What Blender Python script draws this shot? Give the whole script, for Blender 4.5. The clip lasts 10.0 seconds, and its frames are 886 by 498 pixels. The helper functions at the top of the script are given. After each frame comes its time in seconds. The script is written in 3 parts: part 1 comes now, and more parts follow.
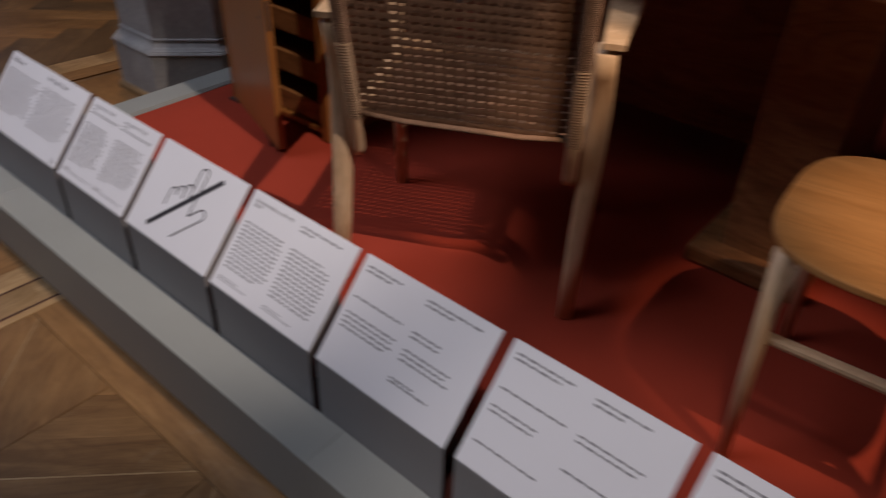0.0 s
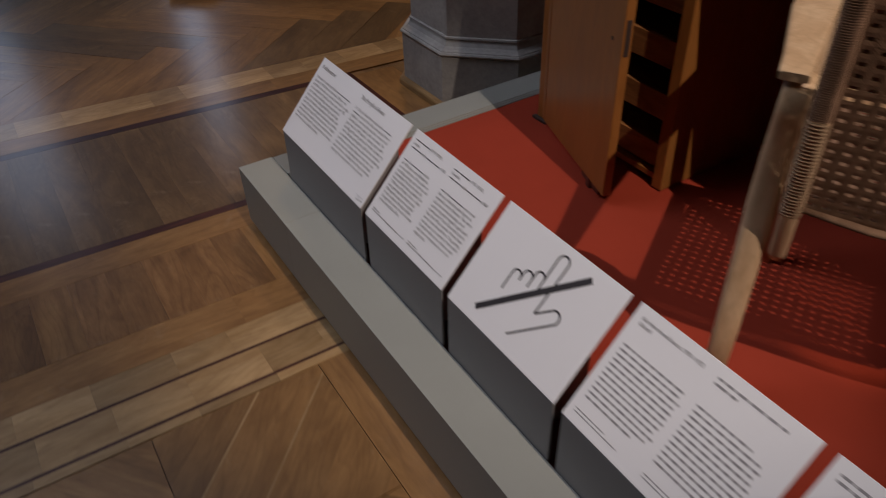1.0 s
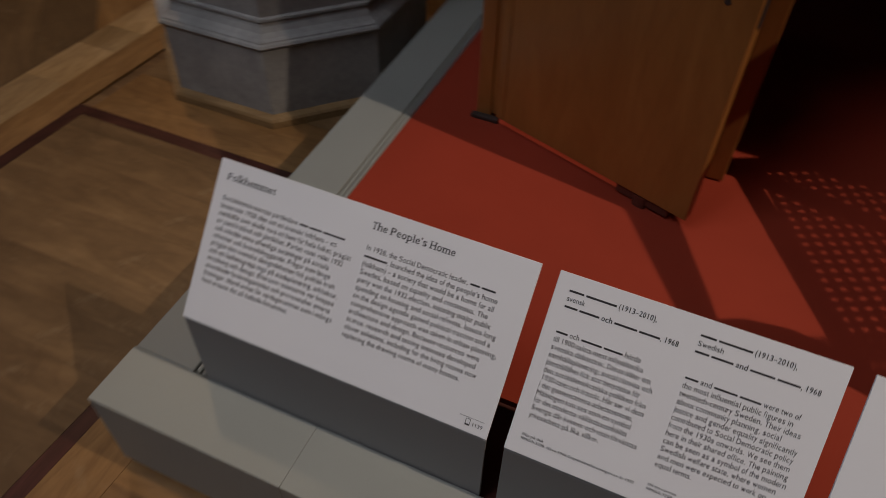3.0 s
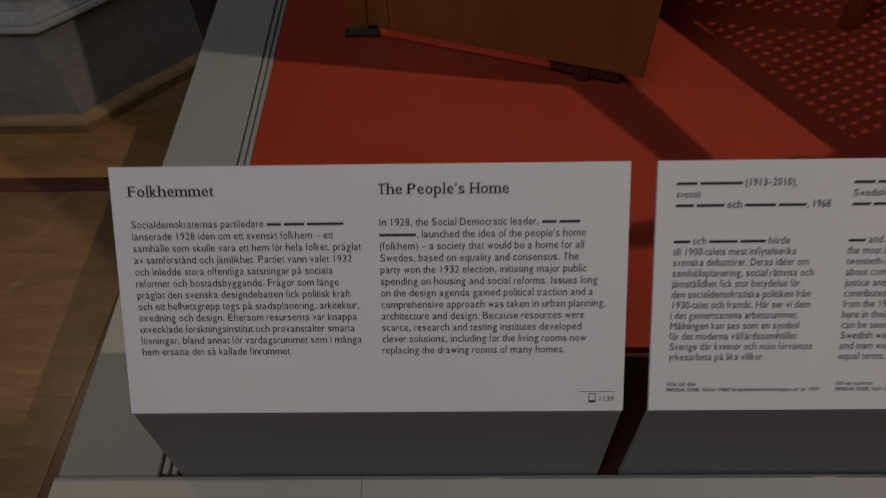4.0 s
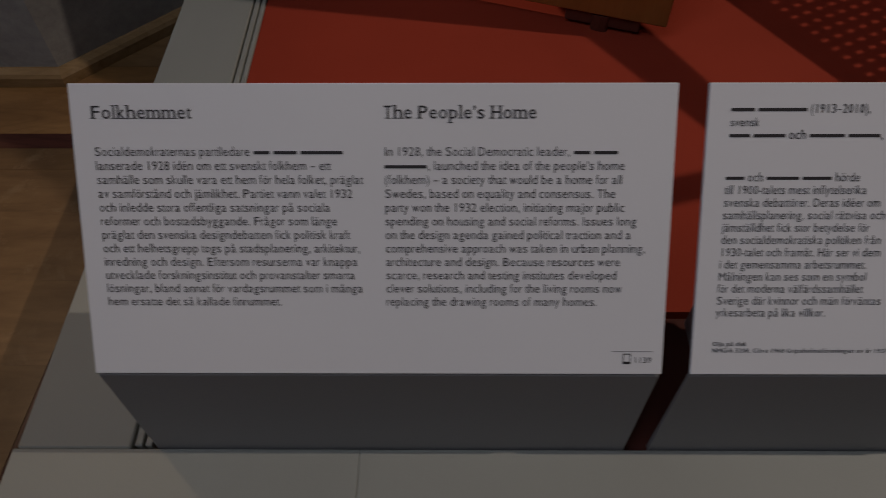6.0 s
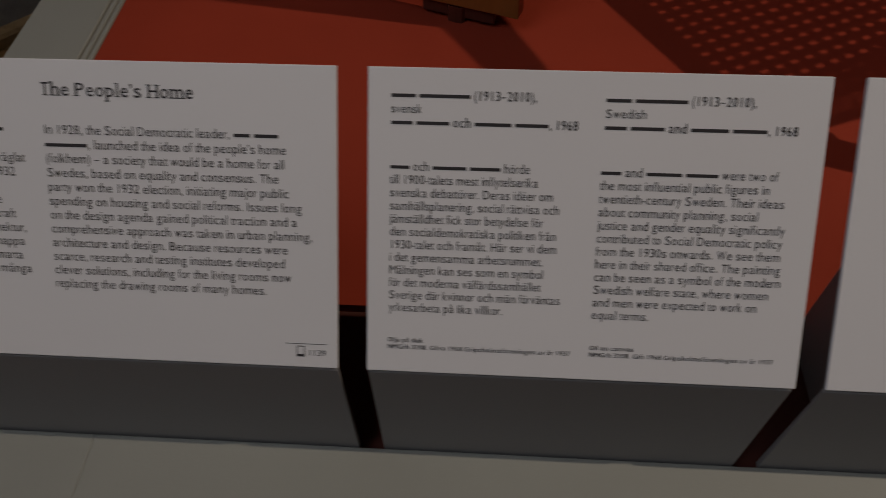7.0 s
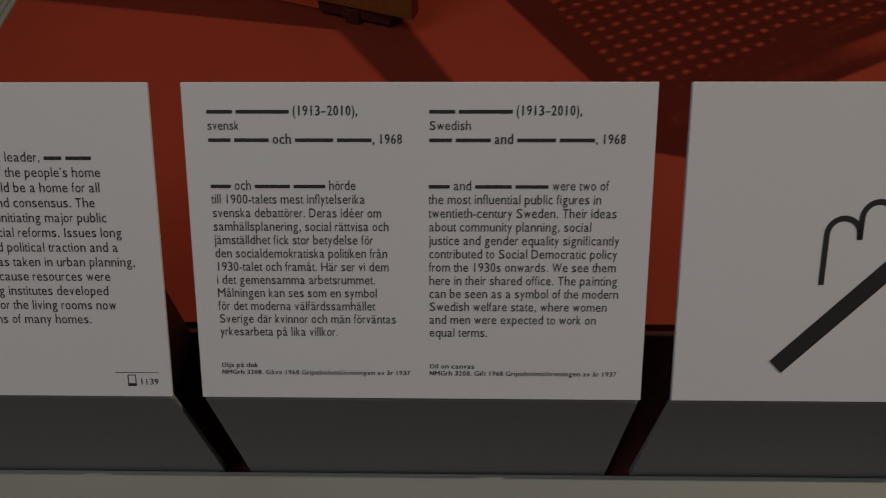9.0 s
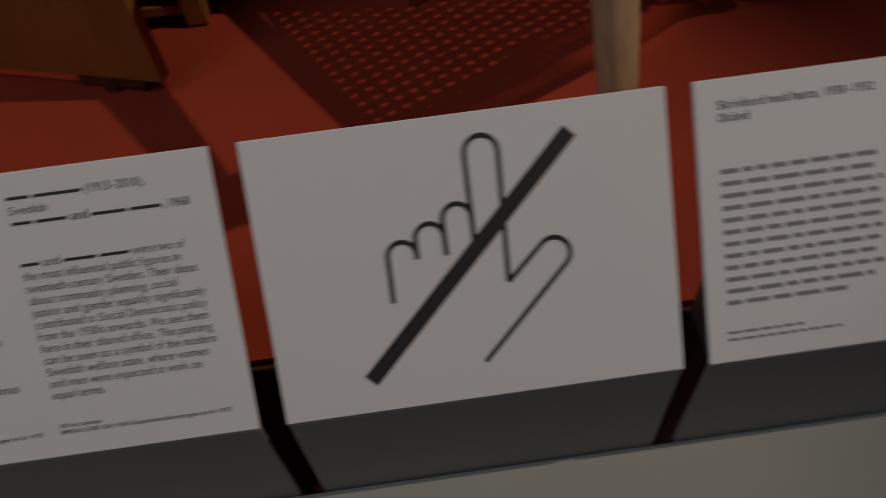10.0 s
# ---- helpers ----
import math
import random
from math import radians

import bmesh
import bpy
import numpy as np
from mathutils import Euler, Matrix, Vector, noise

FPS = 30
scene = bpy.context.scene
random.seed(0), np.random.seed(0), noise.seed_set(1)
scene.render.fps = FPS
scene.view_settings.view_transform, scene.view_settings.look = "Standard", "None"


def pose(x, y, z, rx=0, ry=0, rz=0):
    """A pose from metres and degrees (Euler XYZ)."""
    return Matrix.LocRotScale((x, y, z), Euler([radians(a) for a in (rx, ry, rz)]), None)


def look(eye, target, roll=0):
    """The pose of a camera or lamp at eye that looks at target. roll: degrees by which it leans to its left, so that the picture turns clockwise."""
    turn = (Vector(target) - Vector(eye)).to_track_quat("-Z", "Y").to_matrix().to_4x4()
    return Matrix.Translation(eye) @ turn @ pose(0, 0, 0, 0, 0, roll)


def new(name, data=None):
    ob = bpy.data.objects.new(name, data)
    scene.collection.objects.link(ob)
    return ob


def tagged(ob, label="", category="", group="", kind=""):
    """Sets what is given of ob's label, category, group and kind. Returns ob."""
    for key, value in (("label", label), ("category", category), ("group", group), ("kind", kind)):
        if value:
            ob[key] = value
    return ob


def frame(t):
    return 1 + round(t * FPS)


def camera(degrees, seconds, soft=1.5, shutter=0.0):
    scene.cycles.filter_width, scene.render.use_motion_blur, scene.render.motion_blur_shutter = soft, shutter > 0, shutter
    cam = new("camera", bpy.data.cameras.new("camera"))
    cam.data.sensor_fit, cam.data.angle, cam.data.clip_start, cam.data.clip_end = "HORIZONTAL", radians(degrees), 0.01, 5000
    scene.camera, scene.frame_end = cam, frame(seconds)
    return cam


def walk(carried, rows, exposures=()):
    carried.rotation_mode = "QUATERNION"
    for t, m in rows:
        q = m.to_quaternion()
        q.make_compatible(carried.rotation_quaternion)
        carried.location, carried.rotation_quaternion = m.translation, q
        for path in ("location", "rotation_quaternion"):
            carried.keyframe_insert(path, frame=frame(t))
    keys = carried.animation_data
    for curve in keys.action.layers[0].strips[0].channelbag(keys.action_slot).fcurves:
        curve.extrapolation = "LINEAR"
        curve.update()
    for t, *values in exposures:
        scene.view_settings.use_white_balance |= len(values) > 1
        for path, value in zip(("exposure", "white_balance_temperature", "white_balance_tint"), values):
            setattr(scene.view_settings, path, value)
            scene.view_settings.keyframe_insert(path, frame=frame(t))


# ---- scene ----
cam = camera(62.8, 10.0, soft=0.75, shutter=0.4)
PATH = [
    (0, (2.302, -0.478, 1.243), (1.265, 0.767, 0.071), 1.9),
    (0.5, (2.007, -0.426, 1.234), (0.75, 0.499, -0.017), -2.4),
    (1, (1.726, -0.424, 1.21), (0.393, 0.4, -0.032), -1.9),
    (1.5, (1.392, -0.502, 1.187), (0.13, 0.389, -0.083), -4.7),
    (2, (1.125, -0.494, 1.141), (-0.047, 0.418, -0.198), -2.4),
    (2.5, (0.822, -0.383, 1.117), (-0.192, 0.615, -0.288), -2.35),
    (2.7, (0.759, -0.343, 1.096), (-0.08, 0.795, -0.32), 0.3),
    (3.8, (0.424, -0.182, 0.942), (0.373, 1.037, -0.643), -2.2),
    (4, (0.41, -0.171, 0.891), (0.374, 1.055, -0.689), -1.9),
    (4.5, (0.364, -0.149, 0.815), (0.344, 1.078, -0.765), 0.3),
    (5, (0.353, -0.144, 0.798), (0.354, 1.055, -0.802), 0.8),
    (5.5, (0.358, -0.149, 0.796), (0.359, 1.061, -0.797), 0.1),
    (6, (0.393, -0.152, 0.803), (0.376, 1.053, -0.794), -0.6),
    (6.2, (0.446, -0.154, 0.8), (0.382, 1.071, -0.78), -1.8),
    (7.3, (0.697, -0.129, 0.775), (0.591, 1.059, -0.831), -2.0),
    (7.5, (0.716, -0.121, 0.771), (0.622, 1.065, -0.837), -2.3),
    (8, (0.733, -0.109, 0.769), (0.67, 1.079, -0.838), -2.4),
    (8.5, (0.735, -0.11, 0.768), (0.694, 1.073, -0.843), -2.0),
    (9, (0.745, -0.113, 0.776), (0.706, 1.074, -0.833), -1.3),
    (9.5, (0.854, -0.109, 0.808), (0.822, 1.063, -0.813), -2.3),
    (10, (1.01, -0.142, 0.819), (1.057, 1.074, -0.768), -6.0),
]
walk(cam, [(t, look(eye, target, roll)) for t, eye, target, roll in PATH],
     exposures=[(0.0, 0.07, 6250, 18.5), (0.5, -0.06, 6250, 18.5), (1.0, -0.17, 6450, 16.5), (1.5, -0.22, 6650, 15.5), (2.0, -0.25, 6500, 13.5), (2.5, -0.28, 6550, 12.5), (4.0, -0.84, 6750, 14.5),
                (5.0, -1.02, 6450, 14.5), (6.0, -1.04, 6450, 14.5), (7.5, -0.98, 7050, 11.5), (9.0, -1.03, 6850, 10.5), (10.0, -1.06, 6750, 11)])

# ---- world and lights ----
world = bpy.data.worlds.new("world")
world.use_nodes = True
scene.world = world
wn = world.node_tree.nodes
sky = wn.new("ShaderNodeTexSky")
sky.sky_type, sky.sun_disc, sky.sun_elevation, sky.sun_rotation = "NISHITA", False, radians(25), radians(200)
world.node_tree.links.new(sky.outputs[0], wn["Background"].inputs[0])
wn["Background"].inputs[1].default_value = 0.08


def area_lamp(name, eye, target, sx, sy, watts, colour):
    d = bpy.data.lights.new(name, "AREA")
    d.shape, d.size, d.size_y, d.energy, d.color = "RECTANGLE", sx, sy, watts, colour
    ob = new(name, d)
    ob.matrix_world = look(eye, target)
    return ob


def spot_lamp(name, eye, target, watts, colour, size, radius, blend=0.4):
    d = bpy.data.lights.new(name, "SPOT")
    d.energy, d.color, d.spot_size, d.spot_blend, d.shadow_soft_size = watts, colour, radians(size), blend, radius
    ob = new(name, d)
    ob.matrix_world = look(eye, target)
    return ob


WARM, WHITE_LAMP, COOL = (1.0, 0.70, 0.42), (1.0, 0.89, 0.77), (0.84, 0.895, 1.0)
# unseen spots: over the far end of the platform, the plywood chair, the last captions (added), the hall floor west of
# the platform (also fills its shade), and the armchair's arm
spot_lamp("unseen_spot", (3.46, 0.24, 3.8), (0.70, 0.42, 0.2), 430, (1.0, 0.86, 0.71), 23, 0.022, 0.75)
spot_lamp("unseen_spot", (3.70, -0.05, 3.8), (2.36, 0.74, 0.62), 380, WARM, 11, 0.022, 1.0)
# added with no known source, to brighten the last captions
spot_lamp("unseen_spot", (2.50, -1.0, 3.7), (2.12, 0.10, 0.35), 150, WHITE_LAMP, 18, 0.04, 0.9)
spot_lamp("unseen_spot", (-1.9, 2.1, 4.4), (-0.85, 0.66, 0.0), 225, WARM, 38, 0.08, 1.0)
spot_lamp("unseen_spot", (3.70, -0.05, 3.8), (1.72, 0.63, 0.84), 340, WARM, 4, 0.022, 0.7)
# soft fill lamp added under the closed ceiling over the aisle; daylight from two tall windows in the west wall
sk = area_lamp("overhead_fill_lamp", (-1.5, -2.0, 5.2), (0.6, -0.2, 0.0), 2.4, 2.2, 45, COOL)
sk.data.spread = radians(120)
area_lamp("window_lamp", (-8.8, -0.75, 3.6), (0, -0.75, 2.2), 0.95, 2.6, 16, (0.62, 0.78, 1.0))
area_lamp("window_lamp", (-8.8, 2.05, 3.6), (0, 2.05, 2.2), 0.36, 2.6, 9, (0.62, 0.78, 1.0))


# ---- materials ----
def material(name, rough=0.5, metal=0.0, spec=0.5):
    m = bpy.data.materials.new(name)
    m.use_nodes = True
    b = m.node_tree.nodes["Principled BSDF"]
    b.inputs["Roughness"].default_value = rough
    b.inputs["Metallic"].default_value = metal
    b.inputs["Specular IOR Level"].default_value = spec
    return m, m.node_tree.nodes, m.node_tree.links, b


def ramp(n, stops):
    r = n.new("ShaderNodeValToRGB")
    while len(r.color_ramp.elements) < len(stops):
        r.color_ramp.elements.new(0.5)
    for e, (p, c) in zip(r.color_ramp.elements, stops):
        e.position, e.color = p, (*c, 1)
    return r


def noise_tex(n, l, vec, scale, detail=4.0, rough=0.55, distortion=0.0):
    t = n.new("ShaderNodeTexNoise")
    t.inputs["Scale"].default_value, t.inputs["Detail"].default_value = scale, detail
    t.inputs["Roughness"].default_value, t.inputs["Distortion"].default_value = rough, distortion
    l.new(vec, t.inputs["Vector"])
    return t


def mix_rgb(n, l, kind, fac, a, b):
    m = n.new("ShaderNodeMix")
    m.data_type, m.blend_type = "RGBA", kind
    for s, v in ((m.inputs[0], fac), (m.inputs[6], a), (m.inputs[7], b)):
        if isinstance(v, (int, float)):
            s.default_value = v
        elif isinstance(v, tuple):
            s.default_value = (*v, 1)
        else:
            l.new(v, s)
    return m.outputs[2]


def bump(n, l, b, height, strength, distance):
    k = n.new("ShaderNodeBump")
    k.inputs["Strength"].default_value, k.inputs["Distance"].default_value = strength, distance
    l.new(height, k.inputs["Height"])
    l.new(k.outputs[0], b.inputs["Normal"])


def shifted(n, l):
    """Object coordinates, moved by a random amount for each object."""
    tc, oi, add, mul = n.new("ShaderNodeTexCoord"), n.new("ShaderNodeObjectInfo"), n.new("ShaderNodeVectorMath"), n.new("ShaderNodeMath")
    mul.operation, mul.inputs[1].default_value = "MULTIPLY", 37.0
    l.new(oi.outputs["Random"], mul.inputs[0])
    l.new(tc.outputs["Object"], add.inputs[0])
    l.new(mul.outputs[0], add.inputs[1])
    return add.outputs[0], oi.outputs["Random"]


def wood(name, dark, light, rough=0.4, grain=1.0, spread=0.35, axis="x", spec=0.5, coat=0.0, contrast=1.0, scuffs=0.0):
    m, n, l, b = material(name, rough, spec=spec)
    vec, rnd = shifted(n, l)
    mp = n.new("ShaderNodeMapping")
    s = {"x": (1.7, 8, 8), "y": (8, 1.7, 8), "z": (8, 8, 1.7)}[axis]
    mp.inputs["Scale"].default_value = [c * grain for c in s]
    l.new(vec, mp.inputs["Vector"])
    big = noise_tex(n, l, mp.outputs[0], 1.6, 3.0, 0.55, 1.6)
    fine = noise_tex(n, l, mp.outputs[0], 14.0, 6.0, 0.7, 0.4)
    r = ramp(n, [(0.30, dark), (0.52, tuple((a + c) / 2 for a, c in zip(dark, light))), (0.70, light)])
    l.new(big.outputs[0], r.inputs[0])
    f = ramp(n, [(0.32, (0.62, 0.58, 0.54)), (0.58, (1, 1, 1))])
    l.new(fine.outputs[0], f.inputs[0])
    c = mix_rgb(n, l, "MULTIPLY", 0.75 * contrast, r.outputs[0], f.outputs[0])
    rings = noise_tex(n, l, mp.outputs[0], 0.95, 1.5, 0.45, 0.35)
    times_, wv = n.new("ShaderNodeMath"), n.new("ShaderNodeMath")
    times_.operation, times_.inputs[1].default_value = "MULTIPLY", 15.0
    wv.operation = "FRACT"
    l.new(rings.outputs[0], times_.inputs[0])
    l.new(times_.outputs[0], wv.inputs[0])
    wr = ramp(n, [(0.0, (1, 1, 1)), (0.55, (0.97, 0.96, 0.95)), (0.86, (0.60, 0.54, 0.48)), (1.0, (1, 1, 1))])
    l.new(wv.outputs[0], wr.inputs[0])
    c = mix_rgb(n, l, "MULTIPLY", 0.55 * contrast, c, wr.outputs[0])
    v = ramp(n, [(0.0, (1 - spread,) * 3), (1.0, (1 + spread * 0.4,) * 3)])
    l.new(rnd, v.inputs[0])
    c = mix_rgb(n, l, "MULTIPLY", 1.0, c, v.outputs[0])
    if scuffs:
        tc = n.new("ShaderNodeTexCoord")
        cloud = noise_tex(n, l, tc.outputs["Object"], 3.5, 4.0, 0.6)
        cr = ramp(n, [(0.35, (0.80, 0.78, 0.76)), (0.65, (1.12, 1.12, 1.10))])
        l.new(cloud.outputs[0], cr.inputs[0])
        c = mix_rgb(n, l, "MULTIPLY", 1.0, c, cr.outputs[0])
        worn = noise_tex(n, l, tc.outputs["Object"], 11.0, 9.0, 0.72, 0.8)
        wf = ramp(n, [(0.58, (0, 0, 0)), (0.70, (scuffs, scuffs, scuffs))])
        l.new(worn.outputs[0], wf.inputs[0])
        c = mix_rgb(n, l, "MIX", wf.outputs[0], c, (0.42, 0.31, 0.19))
    l.new(c, b.inputs["Base Color"])
    rr = n.new("ShaderNodeMapRange")
    rr.inputs["To Min"].default_value, rr.inputs["To Max"].default_value = rough - 0.07, rough + 0.1
    l.new(big.outputs[0], rr.inputs["Value"])
    l.new(rr.outputs[0], b.inputs["Roughness"])
    b.inputs["Coat Weight"].default_value, b.inputs["Coat Roughness"].default_value = coat, 0.19
    bump(n, l, b, fine.outputs[0], 0.25, 0.0008)
    return m


def paint(name, colour, rough=0.55, vary=0.06, scale=6.0, grain=0.0004, spec=0.4):
    m, n, l, b = material(name, rough, spec=spec)
    tc = n.new("ShaderNodeTexCoord")
    a = noise_tex(n, l, tc.outputs["Object"], scale, 5.0)
    g = noise_tex(n, l, tc.outputs["Object"], 420.0, 2.0)
    r = ramp(n, [(0.3, tuple(c * (1 - vary) for c in colour)), (0.7, tuple(min(1, c * (1 + vary)) for c in colour))])
    l.new(a.outputs[0], r.inputs[0])
    l.new(r.outputs[0], b.inputs["Base Color"])
    rr = n.new("ShaderNodeMapRange")
    rr.inputs["To Min"].default_value, rr.inputs["To Max"].default_value = rough - 0.08, rough + 0.08
    l.new(a.outputs[0], rr.inputs["Value"])
    l.new(rr.outputs[0], b.inputs["Roughness"])
    bump(n, l, b, g.outputs[0], 0.3, grain)
    return m


OAK = wood("oak_parquet", (0.225, 0.113, 0.040), (0.345, 0.187, 0.071), 0.42, spread=0.20, spec=0.25, coat=0.5, contrast=0.5, scuffs=0.16)
OAK_LIGHT = wood("light_oak_parquet", (0.37, 0.225, 0.098), (0.52, 0.350, 0.180), 0.42, spread=0.28, spec=0.25, coat=0.5, contrast=0.6, scuffs=0.16)
OAK_FIELD = wood("worn_oak_parquet", (0.140, 0.080, 0.036), (0.222, 0.132, 0.061), 0.42, spread=0.28, spec=0.25, coat=0.5, contrast=0.45, scuffs=0.16)
OAK_DARK = wood("dark_oak_parquet", (0.195, 0.096, 0.036), (0.315, 0.166, 0.066), 0.42, spread=0.28, spec=0.25, coat=0.5, contrast=0.7, scuffs=0.16)
INLAY = wood("dark_inlay_wood", (0.052, 0.014, 0.010), (0.085, 0.026, 0.017), 0.42, spread=0.2, spec=0.25, coat=0.5)
JOINT = paint("floor_joint", (0.045, 0.025, 0.014), 0.7)
SUBFLOOR = wood("hall_parquet", (0.13, 0.066, 0.028), (0.26, 0.145, 0.062), 0.4, grain=1.0, spread=0.0)
GREY = paint("grey_paint", (0.308, 0.315, 0.286), 0.5, 0.04, 5.0)
GREY_STAND = paint("grey_stand_paint", (0.262, 0.256, 0.258), 0.5, 0.04, 5.0)
WHITE = paint("white_print_board", (0.82, 0.82, 0.85), 0.45, 0.015, 4.0, 0.0002)
INK = paint("black_ink", (0.032, 0.029, 0.033), 0.6, 0.1)
INK_FAINT = paint("dark_grey_ink", (0.27, 0.265, 0.28), 0.6, 0.1)
RED = paint("red_linoleum", (0.345, 0.045, 0.022), 0.7, 0.10, 3.0, 0.0006, 0.15)
# unseen walls and ceiling, toned dark to cut bounced light
PLASTER = paint("plaster_wall", (0.22, 0.20, 0.18), 0.8, 0.08, 1.5)
CEILING = paint("ceiling_plaster", (0.25, 0.24, 0.23), 0.9, 0.05, 1.5)
CABINET = wood("varnished_birch", (0.275, 0.106, 0.024), (0.345, 0.138, 0.034), 0.38, grain=0.8, spread=0.08, axis="z", coat=0.15, contrast=0.3)
CABINET_IN = wood("cabinet_inner_wood", (0.27, 0.11, 0.035), (0.42, 0.19, 0.065), 0.5, grain=0.8, spread=0.15)
DESKWOOD = wood("desk_wood", (0.24, 0.10, 0.036), (0.40, 0.178, 0.066), 0.42, grain=0.8, spread=0.1)
BEECH = wood("pale_beech", (0.60, 0.385, 0.215), (0.75, 0.525, 0.320), 0.42, grain=1.2, spread=0.1, axis="z", contrast=0.45)
SEATPLY = wood("orange_plywood", (0.52, 0.235, 0.07), (0.62, 0.30, 0.10), 0.40, grain=1.0, spread=0.1, coat=0.2, contrast=0.4)
DARKMETAL = paint("dark_metal", (0.05, 0.035, 0.03), 0.4)
CASTER = paint("brown_caster", (0.10, 0.03, 0.02), 0.45)
# darker red with the shade between the stands painted in
GAP_SHADE = paint("dark_red_gap_shade", (0.075, 0.018, 0.012), 0.8)
# near-black: shade under the platform's ledge put into the base's colour
RECESS_SHADE = paint("recess_shade", (0.015, 0.011, 0.009), 0.9)


def cord_material(name, dark, light):
    m, n, l, b = material(name, 0.75, spec=0.25)
    tc = n.new("ShaderNodeTexCoord")
    w = n.new("ShaderNodeTexWave")
    w.wave_type, w.bands_direction = "BANDS", "DIAGONAL"
    w.inputs["Scale"].default_value, w.inputs["Distortion"].default_value = 160.0, 1.5
    l.new(tc.outputs["Object"], w.inputs["Vector"])
    a = noise_tex(n, l, tc.outputs["Object"], 30.0, 5.0)
    r = ramp(n, [(0.3, dark), (0.7, light)])
    l.new(a.outputs[0], r.inputs[0])
    c = mix_rgb(n, l, "MULTIPLY", 0.3, r.outputs[0], w.outputs[0])
    l.new(c, b.inputs["Base Color"])
    bump(n, l, b, w.outputs[1], 0.5, 0.0012)
    return m


CORD = cord_material("paper_cord", (0.195, 0.110, 0.066), (0.320, 0.190, 0.120))
# lit copy of the cord: light on the lower wraps painted as a paler tone
CORD_LIT = cord_material("lit_paper_cord", (0.40, 0.26, 0.155), (0.58, 0.40, 0.25))


def stone_material():
    m, n, l, b = material("grey_limestone", 0.55, spec=0.35)
    tc = n.new("ShaderNodeTexCoord")
    a = noise_tex(n, l, tc.outputs["Object"], 5.0, 8.0, 0.65, 0.8)
    g = noise_tex(n, l, tc.outputs["Object"], 60.0, 5.0, 0.7)
    r = ramp(n, [(0.30, (0.27, 0.262, 0.25)), (0.5, (0.355, 0.345, 0.33)), (0.72, (0.45, 0.44, 0.42))])
    l.new(a.outputs[0], r.inputs[0])
    f = ramp(n, [(0.3, (0.78, 0.78, 0.80)), (0.6, (1, 1, 1))])
    l.new(g.outputs[0], f.inputs[0])
    l.new(mix_rgb(n, l, "MULTIPLY", 0.8, r.outputs[0], f.outputs[0]), b.inputs["Base Color"])
    bump(n, l, b, g.outputs[0], 0.25, 0.002)
    return m


STONE = stone_material()


# ---- mesh helpers ----
def thing(name, at, label, category, group="", kind="", rz=0.0):
    ob = new(name)
    ob.empty_display_size = 0.1
    ob.matrix_world = pose(*at, 0, 0, rz)
    return tagged(ob, label, category, group, kind)


def link_mesh(name, bm, mat):
    me = bpy.data.meshes.new(name)
    bm.normal_update()
    bm.to_mesh(me)
    bm.free()
    me.materials.append(mat)
    return new(name, me)


def part(name, bm, mat, parent, label="", m=None, smooth=False):
    ob = link_mesh(name, bm, mat)
    ob.parent = parent
    if m is not None:
        ob.matrix_local = m
    if smooth:
        for p in ob.data.polygons:
            p.use_smooth = True
    return tagged(ob, label)


def add_box(bm, lo, hi, bevel=0.0, segments=2):
    sub = bmesh.new()
    bmesh.ops.create_cube(sub, size=1.0)
    for v in sub.verts:
        v.co = Vector([lo[i] + (v.co[i] + 0.5) * (hi[i] - lo[i]) for i in range(3)])
    if bevel:
        bmesh.ops.bevel(sub, geom=sub.edges[:], offset=bevel, segments=segments, affect="EDGES", profile=0.5)
    merge(bm, sub)
    return bm


def merge(bm, sub, m=None):
    if m is not None:
        sub.transform(m)
    me = bpy.data.meshes.new("tmp")
    sub.to_mesh(me)
    sub.free()
    bm.from_mesh(me)
    bpy.data.meshes.remove(me)


def box(lo, hi, bevel=0.0, segments=2):
    return add_box(bmesh.new(), lo, hi, bevel, segments)


def prism(outline, axis, a, b, bevel=0.0):
    """A solid from an outline of pairs, drawn out along an axis from a to b."""
    bm = bmesh.new()
    def place(p, h):
        return {"x": (h, p[0], p[1]), "y": (p[0], h, p[1]), "z": (p[0], p[1], h)}[axis]
    va, vb = [bm.verts.new(place(p, a)) for p in outline], [bm.verts.new(place(p, b)) for p in outline]
    bm.faces.new(va), bm.faces.new(vb[::-1])
    for i in range(len(outline)):
        j = (i + 1) % len(outline)
        bm.faces.new((va[j], va[i], vb[i], vb[j]))
    bmesh.ops.recalc_face_normals(bm, faces=bm.faces[:])
    if bevel:
        bmesh.ops.bevel(bm, geom=bm.edges[:], offset=bevel, segments=2, affect="EDGES", profile=0.5)
    return bm


